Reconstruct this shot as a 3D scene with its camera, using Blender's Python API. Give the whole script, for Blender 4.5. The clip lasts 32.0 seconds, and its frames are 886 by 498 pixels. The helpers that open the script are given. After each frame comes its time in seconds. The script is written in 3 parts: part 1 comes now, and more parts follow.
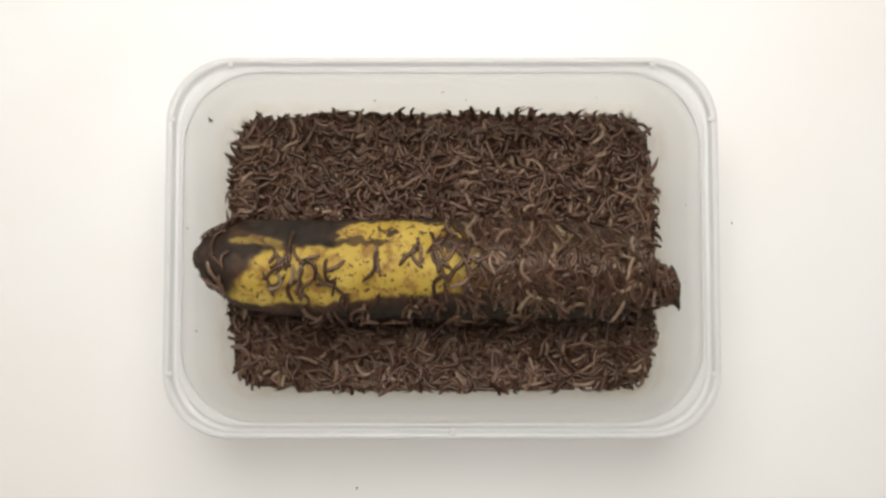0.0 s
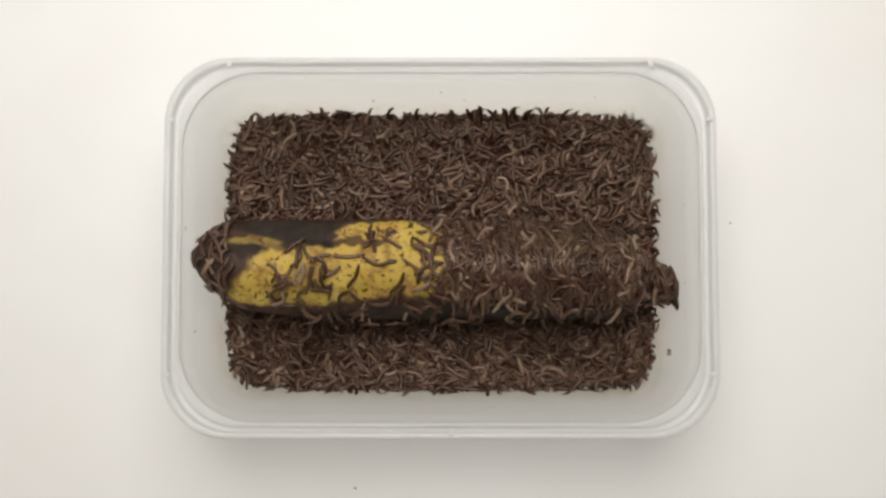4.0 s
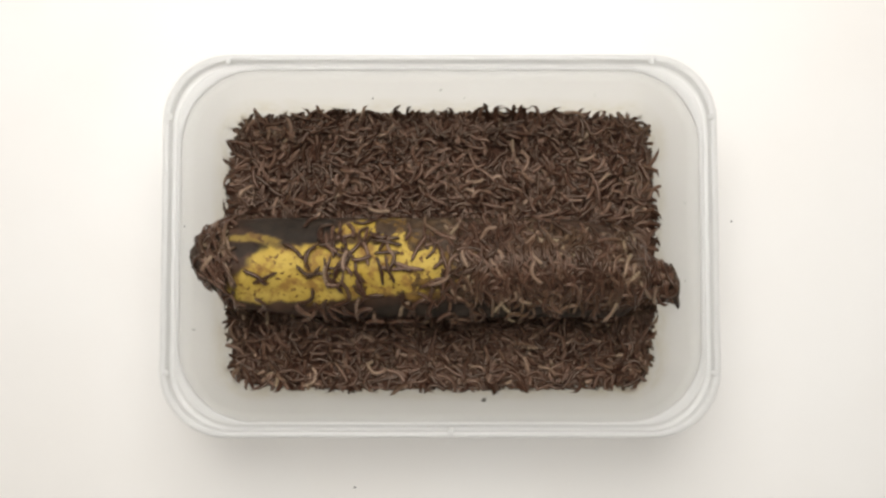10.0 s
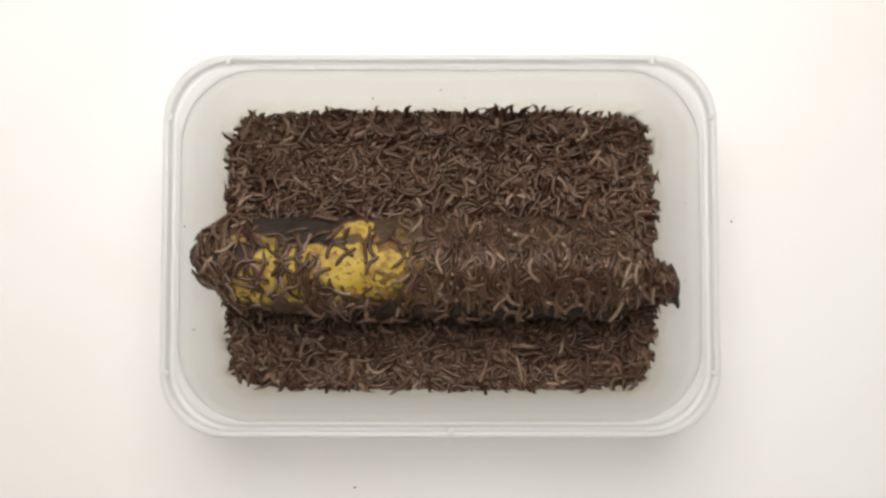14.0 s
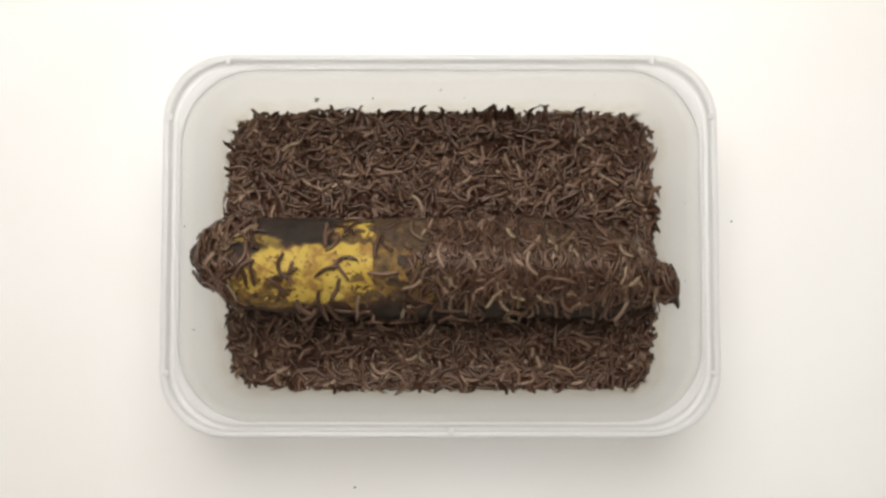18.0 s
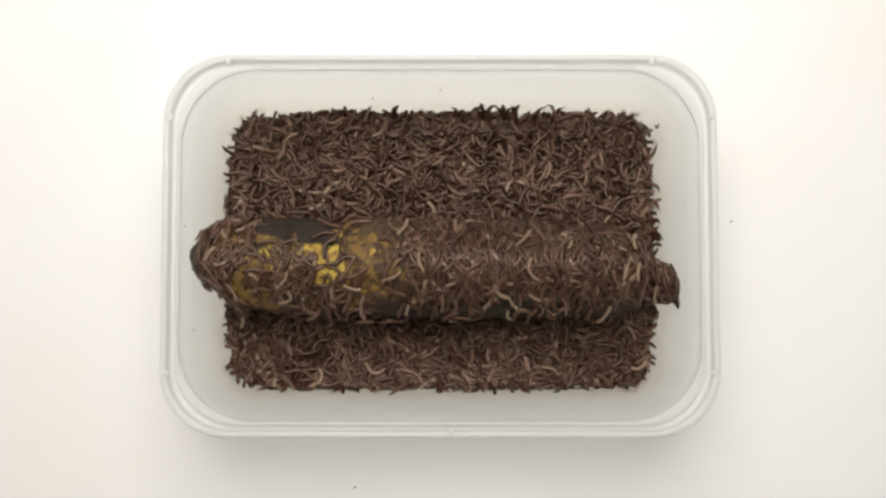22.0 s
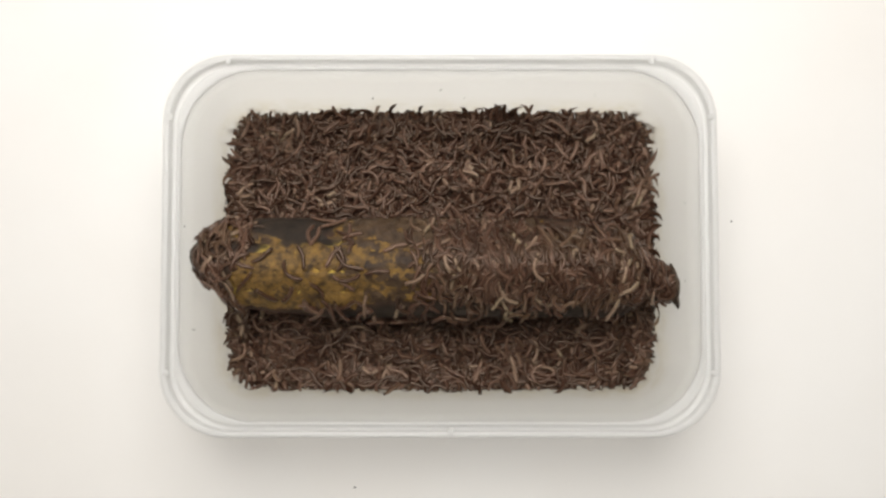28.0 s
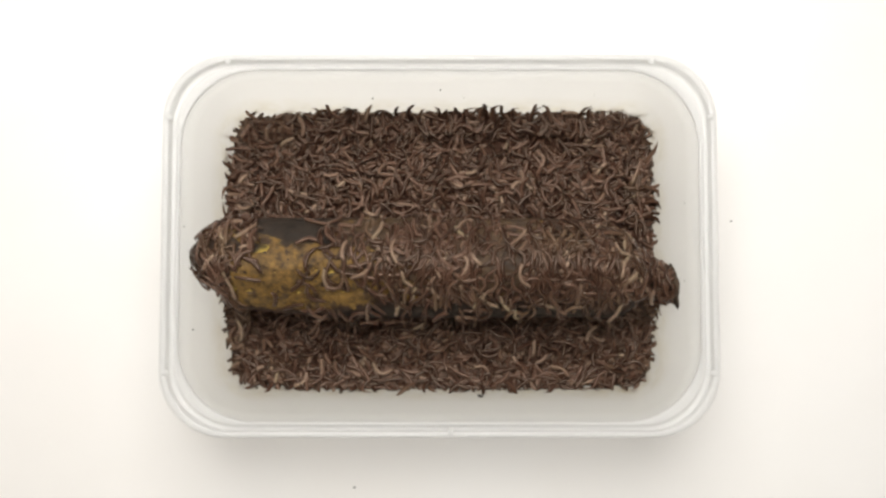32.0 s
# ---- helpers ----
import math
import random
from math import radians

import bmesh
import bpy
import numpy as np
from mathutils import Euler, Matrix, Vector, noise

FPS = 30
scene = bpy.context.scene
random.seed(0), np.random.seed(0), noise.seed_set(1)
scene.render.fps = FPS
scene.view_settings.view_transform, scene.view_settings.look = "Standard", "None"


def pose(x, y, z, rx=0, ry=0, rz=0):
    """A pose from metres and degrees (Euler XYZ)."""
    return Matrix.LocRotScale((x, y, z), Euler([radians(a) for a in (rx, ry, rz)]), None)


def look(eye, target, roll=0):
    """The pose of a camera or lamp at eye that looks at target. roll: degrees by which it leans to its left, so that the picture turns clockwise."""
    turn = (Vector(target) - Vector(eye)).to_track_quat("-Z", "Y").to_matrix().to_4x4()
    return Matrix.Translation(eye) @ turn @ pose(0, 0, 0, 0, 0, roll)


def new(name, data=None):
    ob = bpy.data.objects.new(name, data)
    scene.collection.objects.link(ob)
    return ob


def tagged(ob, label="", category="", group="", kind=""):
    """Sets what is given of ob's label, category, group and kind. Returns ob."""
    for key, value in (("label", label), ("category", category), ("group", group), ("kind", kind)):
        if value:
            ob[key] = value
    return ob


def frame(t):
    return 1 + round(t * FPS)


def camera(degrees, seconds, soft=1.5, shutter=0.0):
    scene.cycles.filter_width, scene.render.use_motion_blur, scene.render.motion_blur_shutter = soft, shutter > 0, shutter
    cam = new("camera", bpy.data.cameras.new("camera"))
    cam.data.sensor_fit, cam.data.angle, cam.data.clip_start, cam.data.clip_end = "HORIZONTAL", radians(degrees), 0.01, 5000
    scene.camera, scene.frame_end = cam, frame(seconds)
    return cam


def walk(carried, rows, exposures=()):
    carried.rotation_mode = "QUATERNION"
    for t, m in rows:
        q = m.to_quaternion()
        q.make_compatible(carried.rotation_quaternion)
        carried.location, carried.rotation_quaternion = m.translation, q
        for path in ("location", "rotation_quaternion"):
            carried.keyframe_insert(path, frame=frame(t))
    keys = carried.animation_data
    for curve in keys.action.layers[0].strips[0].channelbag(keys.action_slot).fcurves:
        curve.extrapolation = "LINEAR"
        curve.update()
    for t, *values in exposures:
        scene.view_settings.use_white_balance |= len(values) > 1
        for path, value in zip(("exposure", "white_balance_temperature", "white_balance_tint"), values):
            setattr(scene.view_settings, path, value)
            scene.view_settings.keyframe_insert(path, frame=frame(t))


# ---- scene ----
# One still camera over a plastic tub in which larvae eat a banana, sped up many times.
# x runs along the tub's long side, y across it, z up; the tub stands at the origin.
cam = camera(55.0, 32.0, soft=2.8)
TILT = (2.8124, 0.1192, 0.0027)


def eye(x, y, z):
    return pose(x, y, z, *TILT)


walk(cam, [
    (0.0, eye(0.00093, -0.01394, 0.32226)),
    (1.0, eye(0.00126, -0.01390, 0.32217)),
    (3.0, eye(0.00141, -0.01389, 0.32212)),
    (7.1, eye(0.00161, -0.01389, 0.32205)),
    (7.4, eye(0.00108, -0.01452, 0.32091)),
    (8.0, eye(0.00150, -0.01446, 0.32102)),
    (29.0, eye(0.00150, -0.01446, 0.32102)),
    (32.0, eye(0.00164, -0.01446, 0.32098)),
], exposures=[(0.0, -0.13), (1.0, -0.22), (3.0, -0.26), (7.1, -0.26), (7.4, -0.07), (25.0, -0.07), (27.5, -0.07), (29.5, -0.07), (30.0, 0.10), (32.0, 0.10)])

# ---- light ----
world = bpy.data.worlds.new("world")
scene.world = world
world.use_nodes = True
world.node_tree.nodes["Background"].inputs["Color"].default_value = (0.9, 0.95, 1.0, 1)
world.node_tree.nodes["Background"].inputs["Strength"].default_value = 0.3


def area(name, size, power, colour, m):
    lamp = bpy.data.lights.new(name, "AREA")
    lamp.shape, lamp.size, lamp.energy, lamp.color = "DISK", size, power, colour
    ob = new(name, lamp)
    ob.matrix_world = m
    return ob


# unseen broad fill, added overhead to brighten the tub walls
area("overhead_fill", 0.8, 4.1, (1.0, 0.992, 0.99), pose(-0.08, 0.19, 1.18))
# unseen near lamp, added so the worktop dims towards -y
area("close_key", 0.34, 2.1, (1.0, 0.972, 0.942), look((-0.01, 0.19, 0.45), (-0.01, 0.18, 0)))


# ---- materials ----
def material(name, rough=0.6, spec=0.4):
    mat = bpy.data.materials.new(name)
    mat.use_nodes = True
    nt = mat.node_tree
    bsdf = nt.nodes["Principled BSDF"]
    bsdf.inputs["Roughness"].default_value = rough
    bsdf.inputs["Specular IOR Level"].default_value = spec
    return mat, nt, bsdf


def node(nt, kind, **values):
    n = nt.nodes.new(kind)
    for key, value in values.items():
        n.inputs[key.replace("_", " ")].default_value = value
    return n


def noise_of(nt, scale, detail=4.0, rough=0.6):
    co = nt.nodes.new("ShaderNodeTexCoord")
    n = node(nt, "ShaderNodeTexNoise", Scale=scale, Detail=detail, Roughness=rough)
    nt.links.new(co.outputs["Object"], n.inputs["Vector"])
    return n.outputs["Fac"]


def ramp(nt, fac, stops):
    r = nt.nodes.new("ShaderNodeValToRGB")
    while len(r.color_ramp.elements) < len(stops):
        r.color_ramp.elements.new(0.5)
    for e, (at, c) in zip(r.color_ramp.elements, stops):
        e.position, e.color = at, (*c, 1)
    nt.links.new(fac, r.inputs["Fac"])
    return r.outputs["Color"]


def mix(nt, fac, a, b, how="MIX"):
    m = nt.nodes.new("ShaderNodeMix")
    m.data_type, m.blend_type = "RGBA", how
    for socket, value in ((m.inputs[0], fac), (m.inputs[6], a), (m.inputs[7], b)):
        if isinstance(value, (int, float)):
            socket.default_value = value
        elif isinstance(value, tuple):
            socket.default_value = (*value, 1)
        else:
            nt.links.new(value, socket)
    return m.outputs[2]


def bump(nt, bsdf, fac, strength, distance):
    b = node(nt, "ShaderNodeBump", Strength=strength, Distance=distance)
    nt.links.new(fac, b.inputs["Height"])
    nt.links.new(b.outputs["Normal"], bsdf.inputs["Normal"])


def attribute(nt, name):
    a = nt.nodes.new("ShaderNodeAttribute")
    a.attribute_name = name
    return a.outputs["Fac"]


def make_surface():
    mat, nt, bsdf = material("white_laminate", 0.45, 0.3)
    c = ramp(nt, noise_of(nt, 9.0, 3), [(0.3, (0.79, 0.77, 0.74)), (0.7, (0.82, 0.81, 0.79))])
    nt.links.new(c, bsdf.inputs["Base Color"])
    bump(nt, bsdf, noise_of(nt, 900.0, 2), 0.05, 0.0004)
    return mat


def make_bounce(name, colour):
    mat, nt, bsdf = material(name, 0.8, 0.2)
    dark = tuple(v * 0.93 for v in colour)
    nt.links.new(ramp(nt, noise_of(nt, 3.0), [(0.3, dark), (0.7, colour)]), bsdf.inputs["Base Color"])
    return mat


def make_plastic(name, milky, clearness):
    mat, nt, bsdf = material(name, 0.32, 0.45)
    c = ramp(nt, noise_of(nt, 40.0, 4), [(0.3, (0.912, 0.915, 0.895)), (0.7, (0.945, 0.948, 0.930))])
    co = nt.nodes.new("ShaderNodeTexCoord")
    xyz = nt.nodes.new("ShaderNodeSeparateXYZ")
    nt.links.new(co.outputs["Object"], xyz.inputs[0])
    tide = node(nt, "ShaderNodeMapRange")
    nt.links.new(xyz.outputs["Z"], tide.inputs[0])
    for at, value in ((1, 0.0340), (2, 0.0215), (3, 0.0), (4, 0.75)):
        tide.inputs[at].default_value = value
    smear = ramp(nt, noise_of(nt, 120.0, 5), [(0.4, (0.2, 0.2, 0.2)), (0.65, (1, 1, 1))])
    grime = mix(nt, 1.0, tide.outputs[0], smear, "MULTIPLY")
    c = mix(nt, grime, c, (0.58, 0.50, 0.37))
    nt.links.new(c, bsdf.inputs["Base Color"])
    bump(nt, bsdf, noise_of(nt, 260.0, 3), 0.06, 0.0005)
    milk = nt.nodes.new("ShaderNodeBsdfTranslucent")
    nt.links.new(mix(nt, grime, (0.978, 0.98, 0.96), (0.86, 0.78, 0.60)), milk.inputs["Color"])
    clear = nt.nodes.new("ShaderNodeBsdfTransparent")
    one = nt.nodes.new("ShaderNodeMixShader")
    two = nt.nodes.new("ShaderNodeMixShader")
    one.inputs[0].default_value, two.inputs[0].default_value = milky, clearness
    nt.links.new(bsdf.outputs[0], one.inputs[1])
    nt.links.new(milk.outputs[0], one.inputs[2])
    nt.links.new(one.outputs[0], two.inputs[1])
    nt.links.new(clear.outputs[0], two.inputs[2])
    nt.links.new(two.outputs[0], nt.nodes["Material Output"].inputs["Surface"])
    return mat


def make_rim_plastic():
    mat, nt, bsdf = material("clear_polypropylene", 0.16, 0.5)
    bsdf.inputs["Base Color"].default_value = (0.93, 0.935, 0.93, 1)
    bsdf.inputs["Transmission Weight"].default_value = 1.0
    bsdf.inputs["IOR"].default_value = 1.45
    bump(nt, bsdf, noise_of(nt, 260.0, 3), 0.05, 0.0005)
    milk = nt.nodes.new("ShaderNodeBsdfTranslucent")
    chalk = nt.nodes.new("ShaderNodeBsdfDiffuse")
    milk.inputs["Color"].default_value = (0.975, 0.975, 0.965, 1)
    chalk.inputs["Color"].default_value = (0.93, 0.93, 0.92, 1)
    one = nt.nodes.new("ShaderNodeMixShader")
    two = nt.nodes.new("ShaderNodeMixShader")
    one.inputs[0].default_value, two.inputs[0].default_value = 0.5, 0.64
    nt.links.new(milk.outputs[0], one.inputs[1])
    nt.links.new(chalk.outputs[0], one.inputs[2])
    nt.links.new(bsdf.outputs[0], two.inputs[1])
    nt.links.new(one.outputs[0], two.inputs[2])
    nt.links.new(two.outputs[0], nt.nodes["Material Output"].inputs["Surface"])
    return mat


LARVA_TONES = [(0.0, (0.028, 0.013, 0.008)), (0.40, (0.045, 0.0225, 0.0145)), (0.72, (0.077, 0.042, 0.029)),
               (0.95, (0.132, 0.083, 0.060)), (0.985, (0.17, 0.118, 0.086)), (1.0, (0.32, 0.255, 0.19))]


def make_larva(name, island):
    mat, nt, bsdf = material(name, 0.30, 0.5)
    bsdf.inputs["Specular Tint"].default_value = (1.0, 0.80, 0.64, 1)
    if island:
        rnd = nt.nodes.new("ShaderNodeNewGeometry").outputs["Random Per Island"]
    else:
        rnd = nt.nodes.new("ShaderNodeObjectInfo").outputs["Random"]
    tone = ramp(nt, rnd, LARVA_TONES)
    stain = ramp(nt, noise_of(nt, 55.0, 4), [(0.33, (0.60, 0.49, 0.44)), (0.5, (0.98, 0.90, 0.86)), (0.68, (1.05, 1.14, 0.95))])
    c = mix(nt, 1.0, tone, stain, "MULTIPLY")
    # eleven body rings, the dark between them put into the colour
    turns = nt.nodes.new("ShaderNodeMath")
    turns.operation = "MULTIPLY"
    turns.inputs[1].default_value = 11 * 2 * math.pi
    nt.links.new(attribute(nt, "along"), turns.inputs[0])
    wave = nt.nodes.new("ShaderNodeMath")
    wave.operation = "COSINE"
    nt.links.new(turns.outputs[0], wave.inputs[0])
    ring_tint = ramp(nt, wave.outputs[0], [(0.0, (1.12, 1.12, 1.12)), (0.75, (0.52, 0.46, 0.42))])
    c = mix(nt, 1.0, c, ring_tint, "MULTIPLY")
    nt.links.new(c, bsdf.inputs["Base Color"])
    bump(nt, bsdf, noise_of(nt, 1500.0, 2), 0.2, 0.0004)
    return mat


def make_frass():
    mat, nt, bsdf = material("wet_frass", 0.7, 0.2)
    c = ramp(nt, noise_of(nt, 420.0, 5, 0.7), [(0.3, (0.024, 0.012, 0.007)), (0.55, (0.054, 0.024, 0.013)), (0.75, (0.084, 0.042, 0.024))])
    nt.links.new(c, bsdf.inputs["Base Color"])
    bump(nt, bsdf, noise_of(nt, 700.0, 4), 0.8, 0.0015)
    return mat


def make_peel():
    mat, nt, bsdf = material("banana_peel", 0.62, 0.2)
    yellow = ramp(nt, noise_of(nt, 90.0, 4), [(0.3, (0.37, 0.245, 0.036)), (0.7, (0.49, 0.355, 0.080))])
    flecks = ramp(nt, noise_of(nt, 620.0, 3, 0.55), [(0.37, (0, 0, 0)), (0.42, (1, 1, 1))])
    yellow = mix(nt, flecks, (0.10, 0.045, 0.015), yellow)
    smudge = ramp(nt, noise_of(nt, 170.0, 6, 0.65), [(0.49, (0, 0, 0)), (0.60, (0.85, 0.85, 0.85))])
    yellow = mix(nt, smudge, yellow, (0.22, 0.115, 0.03))
    brown = ramp(nt, noise_of(nt, 140.0, 5), [(0.3, (0.026, 0.013, 0.008)), (0.7, (0.070, 0.038, 0.023))])
    black = ramp(nt, noise_of(nt, 200.0, 4), [(0.3, (0.008, 0.006, 0.0045)), (0.7, (0.032, 0.022, 0.015))])
    c = mix(nt, attribute(nt, "ripe"), brown, yellow)
    c = mix(nt, attribute(nt, "black"), c, black)
    nt.links.new(c, bsdf.inputs["Base Color"])
    bump(nt, bsdf, noise_of(nt, 380.0, 4), 0.35, 0.0008)
    return mat


def make_rot(name, low, high, clear, mottle=0.2, grain=180.0):
    mat, nt, bsdf = material(name, 0.6, 0.25)
    c = ramp(nt, noise_of(nt, grain, 6, 0.7), [(0.5 - mottle, low), (0.5 + mottle, high)])
    nt.links.new(c, bsdf.inputs["Base Color"])
    bump(nt, bsdf, noise_of(nt, 500.0, 4), 0.5, 0.0008)
    if clear:
        t = nt.nodes.new("ShaderNodeBsdfTransparent")
        m = nt.nodes.new("ShaderNodeMixShader")
        m.inputs[0].default_value = clear
        nt.links.new(bsdf.outputs[0], m.inputs[1])
        nt.links.new(t.outputs[0], m.inputs[2])
        nt.links.new(m.outputs[0], nt.nodes["Material Output"].inputs["Surface"])
    return mat


SURFACE = make_surface()
BOUNCE = make_bounce("pale_bounce", (0.78, 0.76, 0.72))
PLASTIC = make_plastic("milky_polypropylene", 0.80, 0.52)
RIM = make_rim_plastic()
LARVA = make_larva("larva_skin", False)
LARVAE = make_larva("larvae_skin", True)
SNOUT = make_rot("larva_snout", (0.030, 0.018, 0.010), (0.07, 0.044, 0.026), 0)
HEAD = make_rot("larva_head_shell", (0.012, 0.009, 0.007), (0.03, 0.022, 0.016), 0)
FRASS = make_frass()
PEEL = make_peel()
OCHRE = make_rot("ochre_rot_juice", (0.036, 0.021, 0.011), (0.222, 0.126, 0.031), 0.08, 0.14, 330.0)
UMBER = make_rot("umber_rot_juice", (0.026, 0.015, 0.009), (0.078, 0.046, 0.023), 0.06, 0.13, 300.0)
STEM = make_rot("dried_stem", (0.02, 0.014, 0.010), (0.075, 0.05, 0.032), 0)


# ---- building helpers ----
def mesh_of(name, verts, faces, mats, smooth=True, index=None):
    me = bpy.data.meshes.new(name)
    me.from_pydata([tuple(v) for v in verts], [], [tuple(int(i) for i in f) for f in faces])
    for m in mats:
        me.materials.append(m)
    n = len(me.polygons)
    me.polygons.foreach_set("use_smooth", [smooth] * n)
    if index is not None:
        me.polygons.foreach_set("material_index", index)
    me.update()
    return me


def part(name, me, parent, label=""):
    ob = new(name, me)
    ob.parent = parent
    return tagged(ob, label)


def box(name, size, at, mat):
    bm = bmesh.new()
    bmesh.ops.create_cube(bm, size=1)
    bmesh.ops.scale(bm, vec=size, verts=bm.verts)
    me = bpy.data.meshes.new(name)
    bm.to_mesh(me)
    bm.free()
    me.materials.append(mat)
    ob = new(name, me)
    ob.location = at
    return ob


def rounded(hx, hy, r, n=14, straight=8):
    """Points round a rectangle with rounded corners, always the same count."""
    out = []
    corners = ((1, 1, 0), (-1, 1, 90), (-1, -1, 180), (1, -1, 270))
    for k, (sx, sy, a0) in enumerate(corners):
        cx, cy = sx * (hx - r), sy * (hy - r)
        for i in range(n + 1):
            a = radians(a0 + 90 * i / n)
            out.append((cx + r * math.cos(a), cy + r * math.sin(a)))
        nx, ny, na = corners[(k + 1) % 4]
        ax, ay = out[-1]
        b = radians(na)
        bx, by = nx * (hx - r) + r * math.cos(b), ny * (hy - r) + r * math.sin(b)
        for i in range(1, straight):
            out.append((ax + (bx - ax) * i / straight, ay + (by - ay) * i / straight))
    return out


def swept(name, profile, mat, cap_start=False, cap_end=False, closed=False):
    """A skin through rounded rectangles: (half x, half y, corner radius, height)."""
    verts, faces = [], []
    for hx, hy, r, z in profile:
        ring = rounded(hx, hy, r)
        verts += [(x, y, z) for x, y in ring]
    n, k = len(ring), len(profile)
    for j in range(k if closed else k - 1):
        a, b = j * n, (j + 1) % k * n
        faces += [(a + i, a + (i + 1) % n, b + (i + 1) % n, b + i) for i in range(n)]
    if cap_start:
        faces.append(tuple(reversed(range(n))))
    if cap_end:
        faces.append(tuple(range((k - 1) * n, k * n)))
    me = mesh_of(name, verts, faces, [mat])
    bm = bmesh.new()
    bm.from_mesh(me)
    bmesh.ops.recalc_face_normals(bm, faces=bm.faces[:])
    bm.to_mesh(me)
    bm.free()
    return me


# ---- a white worktop, and unseen pale surfaces close round it to bounce light ----
ground = box("ground", (1.4, 1.4, 0.04), (0, 0, -0.02), SURFACE)
tagged(ground, "plain matt white worktop under the tub", "worktop", kind="structure")
for nm, size, at in (("bounce_north", (1.4, 0.06, 1.2), (0, 0.73, 0.6)), ("bounce_south", (1.4, 0.06, 1.2), (0, -0.73, 0.6)),
                     ("bounce_east", (0.06, 1.52, 1.2), (0.73, 0, 0.6)), ("bounce_west", (0.06, 1.52, 1.2), (-0.73, 0, 0.6)),
                     ("bounce_top", (1.52, 1.52, 0.06), (0, 0, 1.23))):
    tagged(box(nm, size, at, BOUNCE), "unseen pale surface that bounces light onto the tub", "wall", kind="structure")


# ---- the tub ----
def wall_half(z):
    """Half sizes of the tub's inside and its corner radius at a height."""
    k = (z - 0.002) / 0.053
    return 0.0729 + 0.0084 * k, 0.0465 + 0.0086 * k, 0.0085 + 0.0145 * max(k, 0) ** 1.5


def build_tub():
    tub = new("food_tub")
    tagged(tub, "open translucent milky plastic food tub standing on white worktop", "tub")
    inner, outer = [], []
    for z in (0.0555, 0.045, 0.033, 0.021, 0.010, 0.0045):
        hx, hy, r = wall_half(z)
        inner.append((hx, hy, r, z))
        outer.append((hx + 0.0009, hy + 0.0009, r + 0.0009, z - 0.0002))
    hx, hy, r = wall_half(0.002)
    inner += [(hx - 0.0006, hy - 0.0006, r - 0.0005, 0.0028), (hx - 0.0022, hy - 0.0022, r - 0.002, 0.0016), (hx - 0.004, hy - 0.004, r - 0.003, 0.0013)]
    outer += [(hx, hy, r, 0.0015), (hx - 0.0016, hy - 0.0016, r - 0.001, 0.0002), (hx - 0.004, hy - 0.004, r - 0.003, 0.0)]
    body = swept("body", outer[::-1] + inner, PLASTIC, cap_start=True, cap_end=True)
    part("body", body, tub)
    # rim: inner bead, shallow groove, top lip and a skirt outside
    hx, hy, r = wall_half(0.0555)
    corner = ((0.0, 0.0240), (0.0002, 0.0240), (0.0013, 0.0196), (0.0047, 0.0206))

    def o(d, z):
        q = min(max(d, 0.0), 0.0047)
        for (d0, r0), (d1, r1) in zip(corner, corner[1:]):
            if q <= d1:
                return hx + d, hy - 0.0001 + d * 0.86, r0 + (r1 - r0) * (q - d0) / (d1 - d0), z

    rim = [o(-0.0002, 0.0556), o(-0.0001, 0.0562), o(0.0002, 0.0565), o(0.0010, 0.0563), o(0.0012, 0.0560), o(0.0013, 0.0547), o(0.0016, 0.0543), o(0.0028, 0.0546),
           o(0.0030, 0.0551), o(0.0031, 0.0577), o(0.0033, 0.0580), o(0.0048, 0.0579), o(0.0050, 0.0577), o(0.0050, 0.0556), o(0.0056, 0.0553), o(0.0057, 0.0548), o(0.0056, 0.0506), o(0.0050, 0.0506),
           o(0.0045, 0.0562), o(0.0036, 0.0562), o(0.0030, 0.0534), o(0.0022, 0.0532), o(0.0010, 0.0545)]
    lip = part("rim", swept("rim", rim, RIM, closed=True), tub)
    for x, y, a in ((-0.0662, 0.0573, 0), (0.0662, 0.0573, 0), (0.0843, 0.0397, 90), (-0.0843, 0.0397, 90),
                    (-0.0843, -0.0397, 90), (0.0843, -0.0397, 90), (0.0034, -0.0573, 0)):
        me = box_mesh("moulding_tab", (0.0016, 0.0022, 0.0012), RIM)
        t = part("moulding_tab", me, lip)
        t.matrix_basis = pose(x, y, 0.0580, 0, 0, a)
    return tub


def box_mesh(name, size, mat):
    bm = bmesh.new()
    bmesh.ops.create_cube(bm, size=1)
    bmesh.ops.scale(bm, vec=size, verts=bm.verts)
    bmesh.ops.bevel(bm, geom=bm.edges[:], offset=min(size) * 0.25, segments=1, affect="EDGES")
    me = bpy.data.meshes.new(name)
    bm.to_mesh(me)
    bm.free()
    me.materials.append(mat)
    return me


tub = build_tub()


# ---- the bed of frass ----
def bed_height(x, y):
    v = Vector((x * 60, y * 60, 0.3))
    rim = max(abs(x) / 0.075, abs(y) / 0.049)
    trench = 0.0026 * math.exp(-((y + 0.0235) / 0.0030) ** 2) * min(max((x + 0.055) / 0.03, 0), 1)
    cradle = 0.0022 * math.exp(-((y + 0.0055) / 0.0100) ** 4)
    return 0.0155 - trench + cradle + 0.0014 * noise.noise(v) + 0.0008 * noise.noise(v * 3.1) + 0.0015 * max(0, rim - 0.75) / 0.25


